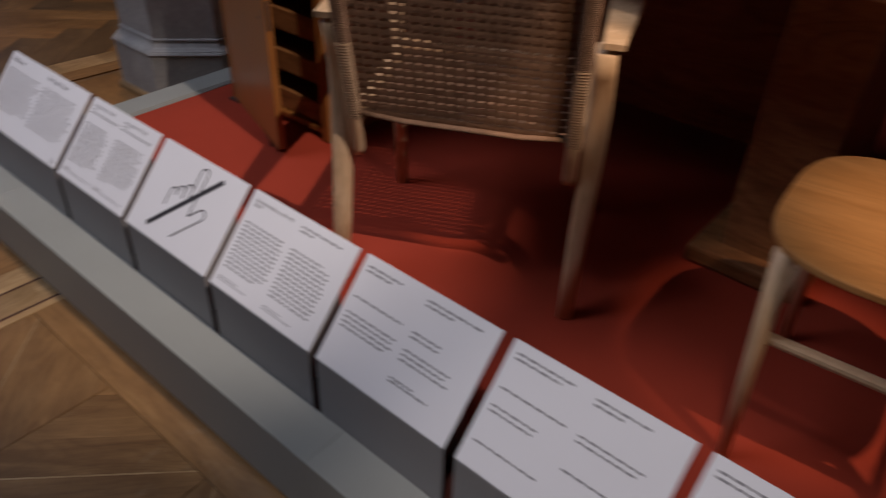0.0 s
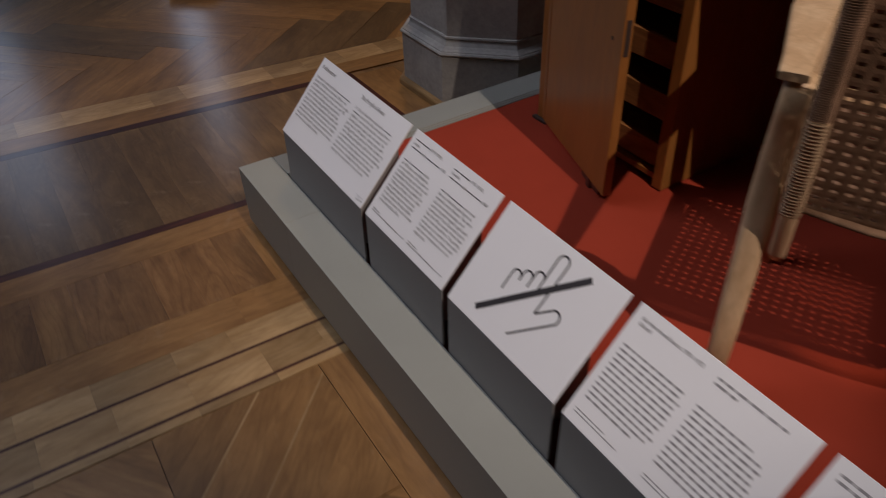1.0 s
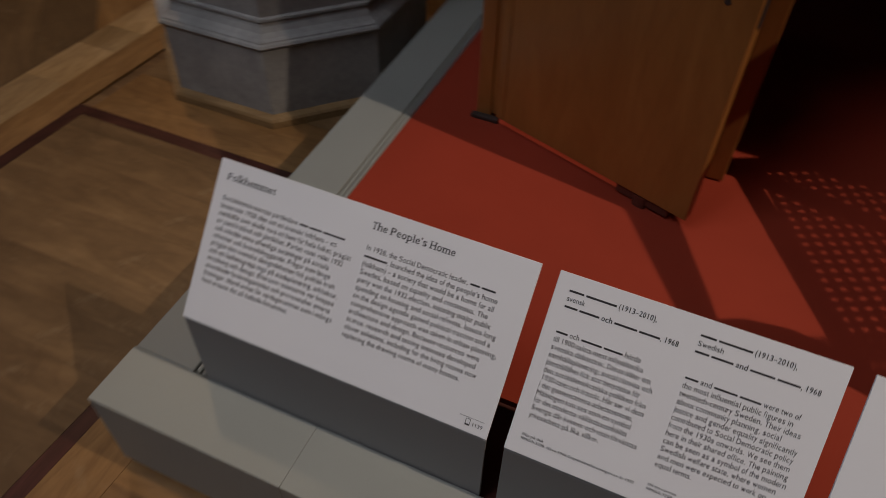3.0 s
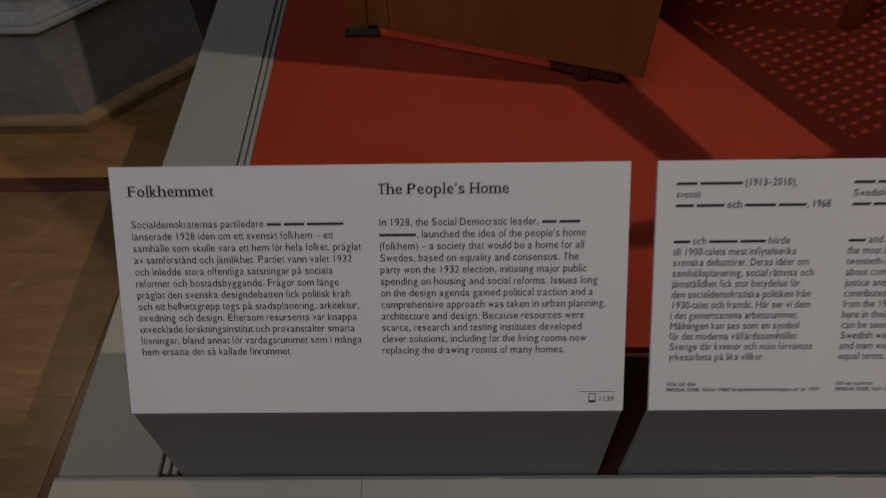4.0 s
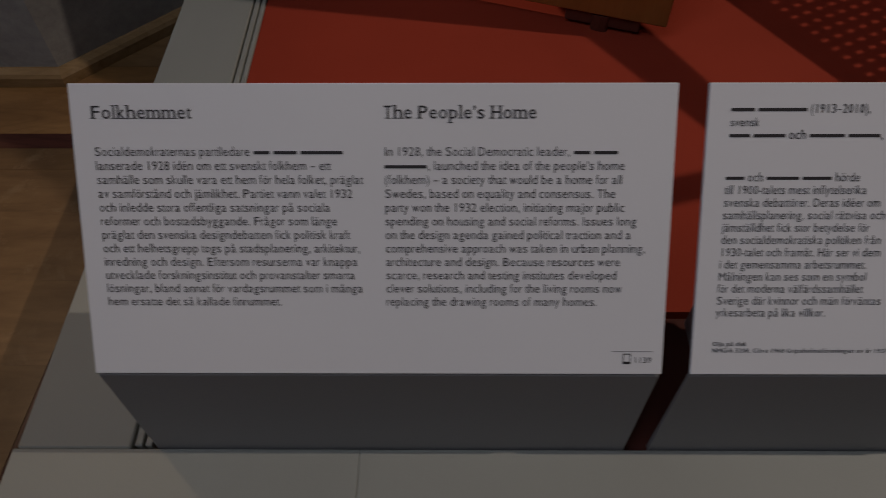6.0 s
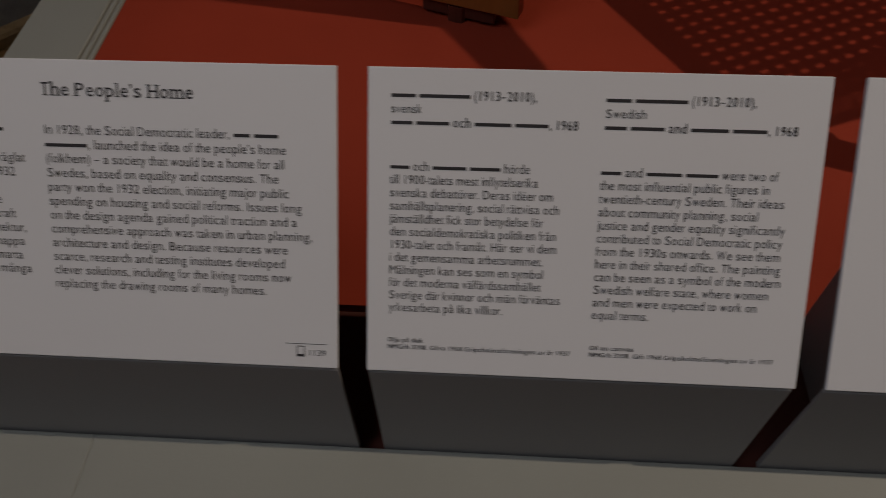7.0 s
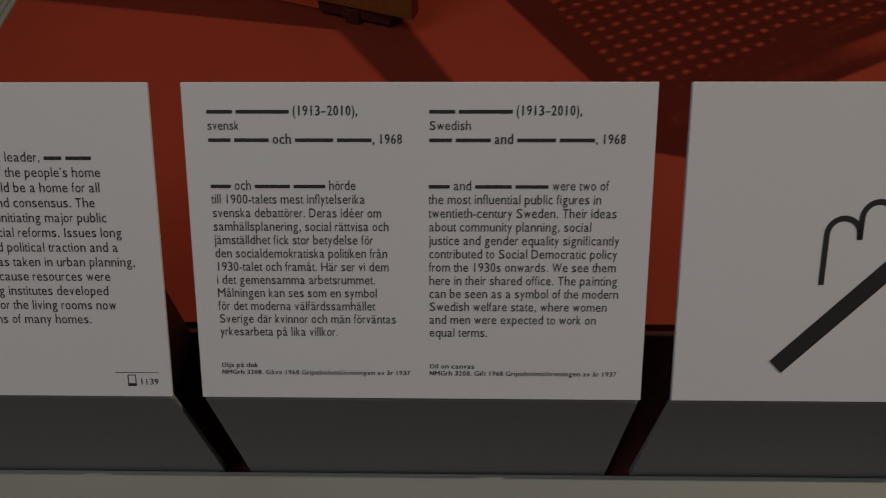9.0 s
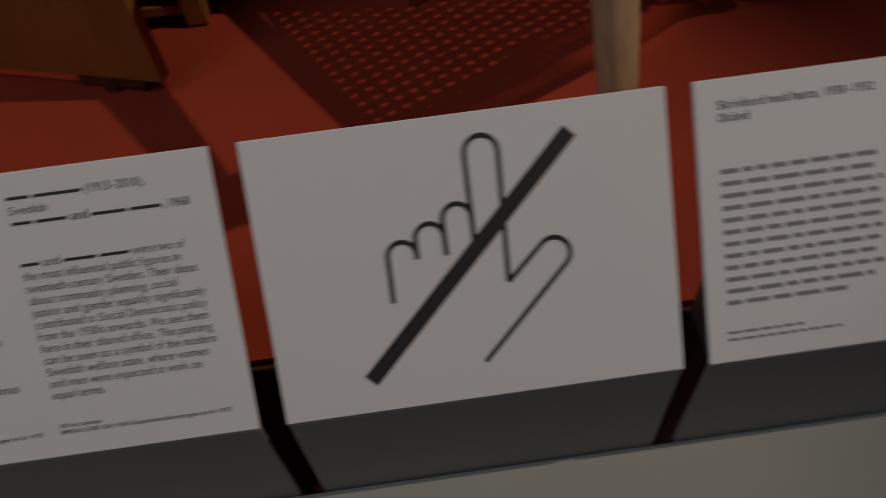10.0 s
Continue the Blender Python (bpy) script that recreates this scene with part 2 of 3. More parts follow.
def sweep(points, sizes, n=8, square=0.0):
    """A bar along points; sizes are half widths (a, b); square: 0 round, 1 box-like."""
    bm, rings = bmesh.new(), []
    for i, p in enumerate(points):
        p = Vector(p)
        d = (Vector(points[min(i + 1, len(points) - 1)]) - Vector(points[max(i - 1, 0)])).normalized()
        side = d.cross(Vector((0, 1, 0)) if abs(d.y) < 0.8 else Vector((0, 0, 1))).normalized()
        up = side.cross(d)
        a, b = sizes[i] if isinstance(sizes, list) else sizes
        ring = []
        for k in range(n):
            w = 2 * math.pi * (k + 0.5) / n
            c, s = math.cos(w), math.sin(w)
            e = 1 - 0.72 * square
            c, s = math.copysign(abs(c) ** e, c), math.copysign(abs(s) ** e, s)
            ring.append(bm.verts.new(p + side * (a * c) + up * (b * s)))
        rings.append(ring)
    for r, q in zip(rings, rings[1:]):
        for k in range(n):
            bm.faces.new((r[k], r[(k + 1) % n], q[(k + 1) % n], q[k]))
    bm.faces.new(rings[0][::-1]), bm.faces.new(rings[-1])
    bmesh.ops.recalc_face_normals(bm, faces=bm.faces[:])
    return bm


# ---- hall ----
P, R = 0.175, 0.170          # top of the platform's grey ledge; red floor
floor = tagged(link_mesh("floor", box((-9, -7, -0.12), (9, 9, -0.006)), SUBFLOOR), "dark jointed oak parquet floor of a hall", "floor", kind="structure")
hall = [("wall_west", (-9.3, -7, 0), (-9.0, 9, 2.2)), ("wall_west_upper", (-9.3, -7, 5.0), (-9.0, 9, 6.0)),
        ("wall_east", (9.0, -7, 0), (9.3, 9, 6.0)), ("wall_north", (-9, 9.0, 0), (9, 9.3, 6.0)), ("wall_south", (-9, -7.3, 0), (9, -7.0, 6.0))]
for nm, lo, hi in hall:
    tagged(link_mesh(nm, box(lo, hi), PLASTER), "plain plastered wall of the hall", "wall", kind="structure")
for lo, hi in (((-9.3, -7, 2.2), (-9.0, -1.25, 5.0)), ((-9.3, -0.25, 2.2), (-9.0, 1.82, 5.0)), ((-9.3, 2.28, 2.2), (-9.0, 9, 5.0))):
    tagged(link_mesh("wall_pier", box(lo, hi), PLASTER), "plain plastered wall between tall windows", "wall", kind="structure")
tagged(link_mesh("ceiling", box((-9.3, -7.3, 6.0), (9.3, 9.3, 6.2)), CEILING), "plain plastered ceiling of the hall", "ceiling", kind="structure")


# ---- platform ----
platform = thing("platform", (0, 0, 0), "low grey exhibition platform with red linoleum top", "platform", kind="structure")
LEDGE = [(0.0, 0.0, 0.3130, 0.0965), (0.3133, 0.0, 1.60, 0.0965), (1.6003, 0.0, 4.2, 0.0965)]
for x0, y0, x1, y1 in LEDGE:
    part("front_ledge", box((x0, y0, 0.004), (x1, y1, P), 0.0006, 1), GREY, platform)
part("side_ledge", box((0.003, 0.0971, 0.004), (0.106, 3.2, P), 0.0015, 1), GREY, platform)
part("ledge_lip", box((0.1085, 0.100, 0.10), (0.1155, 3.2, P - 0.001), 0.001, 1), GREY, platform)
part("ledge_rebate", box((0.1175, 0.100, 0.10), (0.124, 3.2, P - 0.002), 0.001, 1), GREY, platform)
part("stand_gap_strip", box((0.1245, 0.0970, 0.08), (4.2, 0.2445, R - 0.012)), GAP_SHADE, platform, "recessed strip under the stands, gap shade put into its dark red")
part("red_floor", box((0.1245, 0.245, 0.10), (4.2, 3.2, R)), RED, platform, "red linoleum platform top")
part("recessed_base", box((0.035, 0.035, -0.012), (4.165, 3.19, 0.10)), RECESS_SHADE, platform)
part("back_ledge", box((0.0, 3.2005, -0.008), (4.2, 3.3, P), 0.0015, 1), GREY, platform)


# ---- column ----
def ring_profile(centre, rows, n=8, turn=math.pi / 8):
    bm, rings = bmesh.new(), []
    for apothem, z in rows:
        r = apothem / math.cos(math.pi / n)
        rings.append([bm.verts.new((centre[0] + r * math.cos(turn + 2 * math.pi * k / n), centre[1] + r * math.sin(turn + 2 * math.pi * k / n), z)) for k in range(n)])
    for a, b in zip(rings, rings[1:]):
        for k in range(n):
            bm.faces.new((a[k], a[(k + 1) % n], b[(k + 1) % n], b[k]))
    bm.faces.new(rings[0][::-1]), bm.faces.new(rings[-1])
    bmesh.ops.recalc_face_normals(bm, faces=bm.faces[:])
    return bm


CX, CY, AP = -0.398, 1.146, 0.320
column = thing("column", (CX, CY, 0), "octagonal grey stone column with moulded plinth on parquet", "column", kind="structure")
part("plinth", ring_profile((0, 0), [(AP, -0.012), (AP, 0.182), (AP - 0.002, 0.186)]), STONE, column)
part("moulding", ring_profile((0, 0), [(AP - 0.002, 0.1860), (AP + 0.004, 0.188), (AP + 0.007, 0.193), (AP + 0.004, 0.198), (AP - 0.001, 0.200), (AP - 0.002, 0.203),
     (AP - 0.010, 0.207), (AP - 0.020, 0.215), (AP - 0.027, 0.226), (AP - 0.030, 0.235), (AP - 0.026, 0.238), (AP - 0.027, 0.243), (AP - 0.034, 0.2455)]), STONE, column)
part("shaft", ring_profile((0, 0), [(AP - 0.034, 0.2451), (AP - 0.034, 5.998)]), STONE, column)
part("base_trim", ring_profile((0, 0), [(AP + 0.001, -0.0115), (AP + 0.020, -0.0115), (AP + 0.020, 0.006), (AP + 0.016, 0.012), (AP + 0.006, 0.016), (AP + 0.001, 0.016)]), OAK_LIGHT, column, "thin oak trim round the plinth")


# ---- far plinth on the parquet ----
far = thing("display_plinth", (-2.07, 0.46, -0.012), "dark blue-grey painted display plinth on the parquet", "plinth", rz=47)
part("body", box((-0.11, 0.0, 0.0), (0.11, 0.30, 0.10), 0.003), paint("dark_blue_grey_paint", (0.035, 0.042, 0.060), 0.5), far)


# ---- label stands ----
SLOPE = math.atan2(0.157, 0.140)           # the panels' slope
TOP, FRONT = (0.238, 0.475), (0.098, 0.318)
HEIGHT = 0.2104


# advance widths of a plain grotesque, in thousandths of the letter size: regular and bold
REGULAR = dict(zip(" (),-.:0123456789\u2013\u2019", (278, 333, 333, 278, 333, 278, 278) + (556,) * 11 + (222,)))
REGULAR.update(zip("ABCDEFGHIJKLMNOPRSTUVWY", (667, 667, 722, 722, 667, 611, 778, 722, 278, 500, 667, 556, 833, 722, 778, 667, 722, 667, 611, 722, 667, 944, 667)))
REGULAR.update(zip("abcdefghijklmnopqrstuvwxyz", (556, 556, 500, 556, 556, 278, 556, 556, 222, 222, 500, 222, 833, 556, 556, 556, 556, 333, 500, 278, 556, 500, 722, 500, 500, 500)))
BOLD = dict(REGULAR)
BOLD.update(zip("ABJKLabcdefghijklmnopqrstuvwxyz", (722, 722, 556, 722, 611, 556, 611, 556, 611, 556, 333, 611, 611, 278, 278, 556, 278, 889, 611, 611, 611, 611, 389, 556, 333, 611, 556, 778, 556, 556, 500)))
PLAIN = str.maketrans("\u00e5\u00e4\u00f6\u00e9\u00c5", "aaoeA")
glyphs = {}


def glyph(ch):
    """One letter of the built-in font as vertices and faces, with its left and right ends."""
    if ch not in glyphs:
        cu = bpy.data.curves.new("letters", "FONT")
        cu.body, cu.size, cu.resolution_u = ch, 1.0, 3
        ob = new("letters", cu)
        me = bpy.data.meshes.new_from_object(ob.evaluated_get(bpy.context.evaluated_depsgraph_get()))
        bpy.data.objects.remove(ob)
        bpy.data.curves.remove(cu)
        vs = [(q.co.x, q.co.y) for q in me.vertices]
        edges = [tuple(sorted(e)) for p in me.polygons for e in p.edge_keys]
        rim = [e for e in set(edges) if edges.count(e) == 1]
        glyphs[ch] = (vs, [tuple(p.vertices) for p in me.polygons], rim, min(v[0] for v in vs), max(v[0] for v in vs))
        bpy.data.meshes.remove(me)
    return glyphs[ch]


def letters(bm, rows, u, size, width, bold=0.0, serif=False):
    """Rows of (distance below the panel's top edge, text). "#n#" in a text is a plain bar n thousandths of the letter size long. width: that of the widest row."""
    table = BOLD if bold else REGULAR
    built, widest = [], 0.0
    for v, text in rows:
        x, pieces = 0.0, []
        for i, seg in enumerate(text.split("#")):
            if i % 2:
                pieces.append((None, x, int(seg) / 1000))
                x += int(seg) / 1000
                continue
            for ch in seg:
                adv = table[ch.translate(PLAIN)] / 1000
                if ch != " ":
                    pieces.append((ch, x, adv))
                x += adv
        built.append((v, pieces))
        widest = max(widest, x)
    sx = width / widest
    for v, pieces in built:
        for ch, x, adv in pieces:
            if ch is None:
                c = [(x + 0.03, 0.13), (x + adv - 0.03, 0.13), (x + adv - 0.03, 0.38), (x + 0.03, 0.38)]
                bm.faces.new([bm.verts.new((u + a * sx, -v + b * size, 0)) for a, b in c])
                continue
            vs, faces, rim, lo, hi = glyph(ch)
            ink = max(hi - lo, 0.02)
            k = min(1.35, max(0.78, (adv - 0.115 - bold) / ink)) if ink > 0.2 else 1.0
            tall = 1.06 if ch.islower() else 1.0
            off = x + (adv - ink * k - bold) / 2
            for shift in ((0.0, bold) if bold else (0.0,)):
                vv = [bm.verts.new((u + (off + shift + (a - lo) * k) * sx, -v + b * size * tall, -0.00004 if shift else 0)) for a, b in vs]
                for f in faces:
                    bm.faces.new([vv[q] for q in f])
            if not serif:
                continue
            top = max(b for _, b in vs)
            for p, q in rim:
                (ax, ay), (bx, by) = vs[p], vs[q]
                if abs(ay - by) > 0.004 or not 0.04 < abs(ax - bx) < 0.17:
                    continue
                a0, a1 = (min(ax, bx) - lo) * k, (max(ax, bx) - lo) * k + bold
                foot, head = ay < 0.02, ay > top - 0.06 or 0.42 < ay < 0.56
                if foot or (head and ch not in "et"):
                    right = 0.10 if foot or ch.isupper() else 0.0
                    y0 = (ay if foot else ay - 0.044) * tall
                    c = [(a0 - 0.10, y0), (a1 + right, y0), (a1 + right, y0 + 0.044), (a0 - 0.10, y0 + 0.044)]
                    bm.faces.new([bm.verts.new((u + (off + a) * sx, -v + b * size, 0.00004)) for a, b in c])
    return bm


def bars(bm, rows, size):
    """Rows of (u, distance below the top edge, length): lines of writing too small to read, as word-long bars."""
    rnd = random.Random(len(rows) * 7 + int(size * 1e5))
    for u, v, length in rows:
        x = 0.0
        while x < length - 0.003:
            w = min(rnd.uniform(0.007, 0.021) * size / 0.0085, length - x)
            bm.faces.new([bm.verts.new((u + x + a, -v + b, 0)) for a, b in ((0, 0), (w, 0), (w, size * 0.40), (0, size * 0.40))])
            x += w + 0.0031 * size / 0.0085
    return bm


def ribbon(bm, pts, width):
    """A flat stroke of one width along points."""
    left, right = [], []
    for i, p in enumerate(pts):
        a, b, c = Vector(pts[max(i - 1, 0)]), Vector(p), Vector(pts[min(i + 1, len(pts) - 1)])
        d1 = (b - a).normalized() if i else (c - b).normalized()
        d2 = (c - b).normalized() if i < len(pts) - 1 else d1
        t = (d1 + d2).normalized()
        nrm = Vector((-t.y, t.x)) * (width / 2) / max(0.45, t.dot(d1))
        left.append(bm.verts.new((*(b + nrm), 0))), right.append(bm.verts.new((*(b - nrm), 0)))
    for i in range(len(pts) - 1):
        bm.faces.new((left[i], left[i + 1], right[i + 1], right[i]))
    return bm


def arc(cx, cy, r, a0, a1, n=12):
    return [(cx + r * math.cos(radians(a0 + (a1 - a0) * k / n)), cy + r * math.sin(radians(a0 + (a1 - a0) * k / n))) for k in range(n + 1)]


def label_stand(x0, width, label):
    ob = thing("label_stand", (x0, 0, R), label, "sign", "label stands along the platform edge")
    y0, z0, y1, z1 = FRONT[0], FRONT[1] - R, TOP[0], TOP[1] - R
    plate = [(y0 - 0.0005, 0), (y0 + 0.0010, z0 - 0.0056), (y0 + 0.0022, z0 - 0.0042), (y0 + 0.0040, z0 - 0.0046), (y0 + 0.0050, 0)]
    part("front_plate", prism(plate, "x", 0.0004, width - 0.0004, 0.0006), GREY_STAND, ob, "grey painted front plate")
    body = [(y0 + 0.006, 0), (y0 + 0.006, z0 - 0.004), (y1 - 0.006, z1 - 0.0135), (y1 - 0.006, 0)]
    part("stand", prism(body, "x", 0.060, width - 0.060), GREY_STAND, ob, "grey inner support")
    m = Matrix.Translation((0, y1, z1)) @ Matrix.Rotation(SLOPE, 4, "X")
    panel = part("panel", box((0, -HEIGHT, -0.0032), (width, 0, 0), 0.0005, 1), WHITE, ob, "white printed panel", m)
    return ob, panel


def print_on(panel, name, bm, label="", ink=None):
    return tagged(part(name, bm, ink or INK, panel, label, Matrix.Translation((0, 0, 0.0003))), kind="" if "pictogram" in name else "stuff")


def lines(first, pitch, texts):
    return [(first + pitch * i, t) for i, t in enumerate(texts)]


stand, panel = label_stand(0.130, 0.420, "wide white bilingual wall-text panel on a grey stand")
print_on(panel, "heading", letters(bmesh.new(), [(0.0240, "Folkhemmet")], 0.0143, 0.0128, 0.0705, 0.022, True))
print_on(panel, "heading", letters(bmesh.new(), [(0.0240, "The People\u2019s Home")], 0.2170, 0.0128, 0.1066, 0.022, True))
print_on(panel, "text_column", letters(bmesh.new(), lines(0.0497, 0.00984, [
    "Socialdemokraternas partiledare #1556# #2223# #3946#", "lanserade 1928 idén om ett svenskt folkhem \u2013 ett", "samhälle som skulle vara ett hem för hela folket, präglat",
    "av samförstånd och jämlikhet. Partiet vann valet 1932", "och inledde stora offentliga satsningar på sociala", "reformer och bostadsbyggande. Frågor som länge",
    "präglat den svenska designdebatten fick politisk kraft", "och ett helhetsgrepp togs på stadsplanering, arkitektur,", "inredning och design. Eftersom resurserna var knappa",
    "utvecklade forskningsinstitut och provanstalter smarta", "lösningar, bland annat för vardagsrummet som i många", "hem ersatte det så kallade finrummet."]), 0.0145, 0.0089, 0.188))
print_on(panel, "text_column", letters(bmesh.new(), lines(0.0497, 0.00984, [
    "In 1928, the Social Democratic leader, #1556# #2223#", "#3946#, launched the idea of the people\u2019s home", "(folkhem) \u2013 a society that would be a home for all",
    "Swedes, based on equality and consensus. The", "party won the 1932 election, initiating major public", "spending on housing and social reforms. Issues long",
    "on the design agenda gained political traction and a", "comprehensive approach was taken in urban planning,", "architecture and design. Because resources were",
    "scarce, research and testing institutes developed", "clever solutions, including for the living rooms now", "replacing the drawing rooms of many homes."]), 0.2174, 0.0089, 0.1858))
bm = letters(bmesh.new(), [(0.2013, "1139")], 0.3985, 0.0062, 0.0135)
ribbon(bm, [(0.3826, -0.1927), (0.4125, -0.1927)], 0.0004)
ribbon(bm, [(0.3910, -0.1945), (0.3962, -0.1945), (0.3962, -0.2020), (0.3910, -0.2020), (0.3910, -0.1945)], 0.0006)
ribbon(bm, [(0.3910, -0.2012), (0.3962, -0.2012)], 0.0016)
print_on(panel, "guide_mark", bm)

stand, panel = label_stand(0.5710, 0.2985, "white bilingual painting caption panel on a grey stand")
print_on(panel, "heading", letters(bmesh.new(), [(0.0204, "#2390# #4889# (1913\u20132010),"), (0.0381, "#2112# #3223# och #3556# #3223#, 1968")], 0.0155, 0.0088, 0.1238, 0.035))
print_on(panel, "heading", letters(bmesh.new(), [(0.0204, "#2390# #4889# (1913\u20132010),"), (0.0381, "#2112# #3223# and #3556# #3223#, 1968")], 0.1560, 0.0088, 0.1240, 0.035))
print_on(panel, "heading", letters(bmesh.new(), [(0.0294, "svensk")], 0.0155, 0.0080, 0.0205))
print_on(panel, "heading", letters(bmesh.new(), [(0.0294, "Swedish")], 0.1560, 0.0080, 0.0268))
print_on(panel, "text_column", letters(bmesh.new(), lines(0.0675, 0.00893, [
    "#1945# och #3335# #3000# hörde", "till 1900-talets mest inflytelserika", "svenska debattörer. Deras idéer om", "samhällsplanering, social rättvisa och", "jämställdhet fick stor betydelse för",
    "den socialdemokratiska politiken från", "1930-talet och framåt. Här ser vi dem", "i det gemensamma arbetsrummet.", "Målningen kan ses som en symbol", "för det moderna välfärdssamhället",
    "Sverige där kvinnor och män förväntas", "yrkesarbeta på lika villkor."]), 0.0152, 0.0086, 0.1186))
print_on(panel, "text_column", letters(bmesh.new(), lines(0.0675, 0.00893, [
    "#1945# and #3335# #3000# were two of", "the most influential public figures in", "twentieth-century Sweden. Their ideas", "about community planning, social", "justice and gender equality significantly",
    "contributed to Social Democratic policy", "from the 1930s onwards. We see them", "here in their shared office. The painting", "can be seen as a symbol of the modern", "Swedish welfare state, where women",
    "and men were expected to work on", "equal terms."]), 0.1555, 0.0086, 0.1247))
print_on(panel, "small_print", letters(bmesh.new(), [(0.1882, "Olja på duk"), (0.1932, "NMGrh 3208. Gåva 1968 Gripsholmsföreningen av år 1937")], 0.0147, 0.0046, 0.1281, 0.035))
print_on(panel, "small_print", letters(bmesh.new(), [(0.1882, "Oil on canvas"), (0.1932, "NMGrh 3208. Gift 1968 Gripsholmsföreningen av år 1937")], 0.1556, 0.0046, 0.1258, 0.035))

stand, panel = label_stand(0.8900, 0.3010, "white panel with a crossed-out do-not-touch pictogram on a grey stand")
W = 0.0037
icon = ribbon(bmesh.new(), [(0.0916, -0.1290), (0.0920, -0.0958)] + arc(0.1025, -0.0955, 0.0105, 180, 0) + [(0.1131, -0.0990)], W)
ribbon(icon, [(0.1131, -0.0990), (0.1133, -0.0850)] + arc(0.1238, -0.0848, 0.0105, 180, 0) + [(0.1343, -0.0990)], W)
ribbon(icon, [(0.1344, -0.0990), (0.1344, -0.0735)] + arc(0.1449, -0.0732, 0.0105, 180, 0) + [(0.1554, -0.0930)], W)
ribbon(icon, [(0.1554, -0.0930), (0.1554, -0.0295)] + arc(0.1674, -0.0290, 0.0120, 180, 0) + [(0.1768, -0.1245)], W)
ribbon(icon, [(0.1768, -0.1245), (0.2033, -0.0998)] + arc(0.2118, -0.1080, 0.0118, 136, -48) + [(0.1532, -0.1827)], W)
print_on(panel, "pictogram_outline", icon)
print_on(panel, "pictogram_bar", ribbon(bmesh.new(), [(0.0672, -0.1855), (0.2310, -0.0218)], 0.0118)).location.z = 0.0006

stand, panel = label_stand(1.2110, 0.3020, "white bilingual desk caption panel on a grey stand")
print_on(panel, "heading", letters(bmesh.new(), [(0.0215, "Skrivbord med hurts, 1930\u20131932"), (0.0305, "Ok\u00e4nd")], 0.0160, 0.0088, 0.1140, 0.03))
print_on(panel, "heading", bars(bmesh.new(), [(0.1560, 0.0205, 0.108), (0.1560, 0.0290, 0.036)], 0.0090), ink=INK_FAINT)
L4 = (0.118, 0.114, 0.120, 0.116, 0.121, 0.118, 0.119, 0.121, 0.113, 0.120, 0.112, 0.093)
print_on(panel, "text_column", bars(bmesh.new(), [(0.0160, 0.0675 + 0.00893 * i, w) for i, w in enumerate(L4)], 0.0085), ink=INK_FAINT)
print_on(panel, "text_column", bars(bmesh.new(), [(0.1560, 0.0675 + 0.00893 * i, w - 0.004) for i, w in enumerate(L4[::-1])], 0.0085), ink=INK_FAINT)
print_on(panel, "small_print", bars(bmesh.new(), [(0.0150, 0.1882, 0.058), (0.0150, 0.1937, 0.088), (0.1555, 0.1882, 0.05), (0.1555, 0.1937, 0.084)], 0.005), ink=INK_FAINT)


def short_caption(panel, left, right):
    print_on(panel, "heading", bars(bmesh.new(), [(0.0150, 0.0205, left[0]), (0.0150, 0.0290, left[0] * 0.78), (0.1560, 0.0205, right[0]), (0.1560, 0.0290, right[0] * 0.5)], 0.0092), ink=INK_FAINT)
    print_on(panel, "text_column", bars(bmesh.new(), [(0.0150, 0.0640 + v, w) for v, w in left[1]], 0.0085), ink=INK_FAINT)
    print_on(panel, "text_column", bars(bmesh.new(), [(0.1560, 0.0640 + v, w) for v, w in right[1]], 0.0085), ink=INK_FAINT)


stand, panel = label_stand(1.5330, 0.3030, "white short bilingual caption panel on a grey stand")
short_caption(panel, (0.080, [(0.0150, 0.116), (0.0450, 0.118), (0.0540, 0.112), (0.0630, 0.120), (0.0720, 0.108)]),
              (0.116, [(0.0150, 0.066), (0.0240, 0.060), (0.0480, 0.100), (0.0570, 0.092), (0.0660, 0.104), (0.1000, 0.050), (0.1060, 0.085)]))
stand, panel = label_stand(1.8590, 0.3030, "white caption panel with sparse text on a grey stand")
short_caption(panel, (0.106, [(0.0150, 0.122), (0.0450, 0.082), (0.0540, 0.078), (0.1060, 0.118)]), (0.092, [(0.0150, 0.104), (0.0240, 0.096), (0.0700, 0.08)]))
stand, panel = label_stand(2.1840, 0.3030, "white caption panel on a grey stand")
short_caption(panel, (0.098, [(0.0150, 0.115), (0.0450, 0.09)]), (0.1, [(0.0150, 0.1), (0.0240, 0.09)]))


# ---- desk with its pedestal cabinet ----
cabinet = thing("pedestal_cabinet", (0.24, 0.84, R), "orange-brown varnished desk pedestal with open door and trays", "cabinet")
CW, CD, CH = 0.490, 0.60, 0.720
part("side_panel", box((0.0, 0.0, 0.004), (0.030, CD, CH), 0.002), CABINET, cabinet)
part("hinge_stile", box((0.0305, 0.003, 0.01), (0.052, 0.022, CH - 0.001), 0.002), CABINET, cabinet)
part("side_panel", box((CW - 0.032, 0.0, 0.004), (CW, CD, CH), 0.002), CABINET, cabinet)
part("back_panel", box((0.0305, CD - 0.015, 0.03), (CW - 0.0325, CD - 0.001, CH - 0.001)), CABINET_IN, cabinet)
part("top_panel", box((-0.006, -0.008, CH + 0.0005), (CW + 0.006, CD, CH + 0.02), 0.003), CABINET, cabinet)
part("bottom_rail", box((0.0305, 0.006, 0.022), (CW - 0.0325, 0.026, 0.038), 0.0015), CABINET, cabinet)
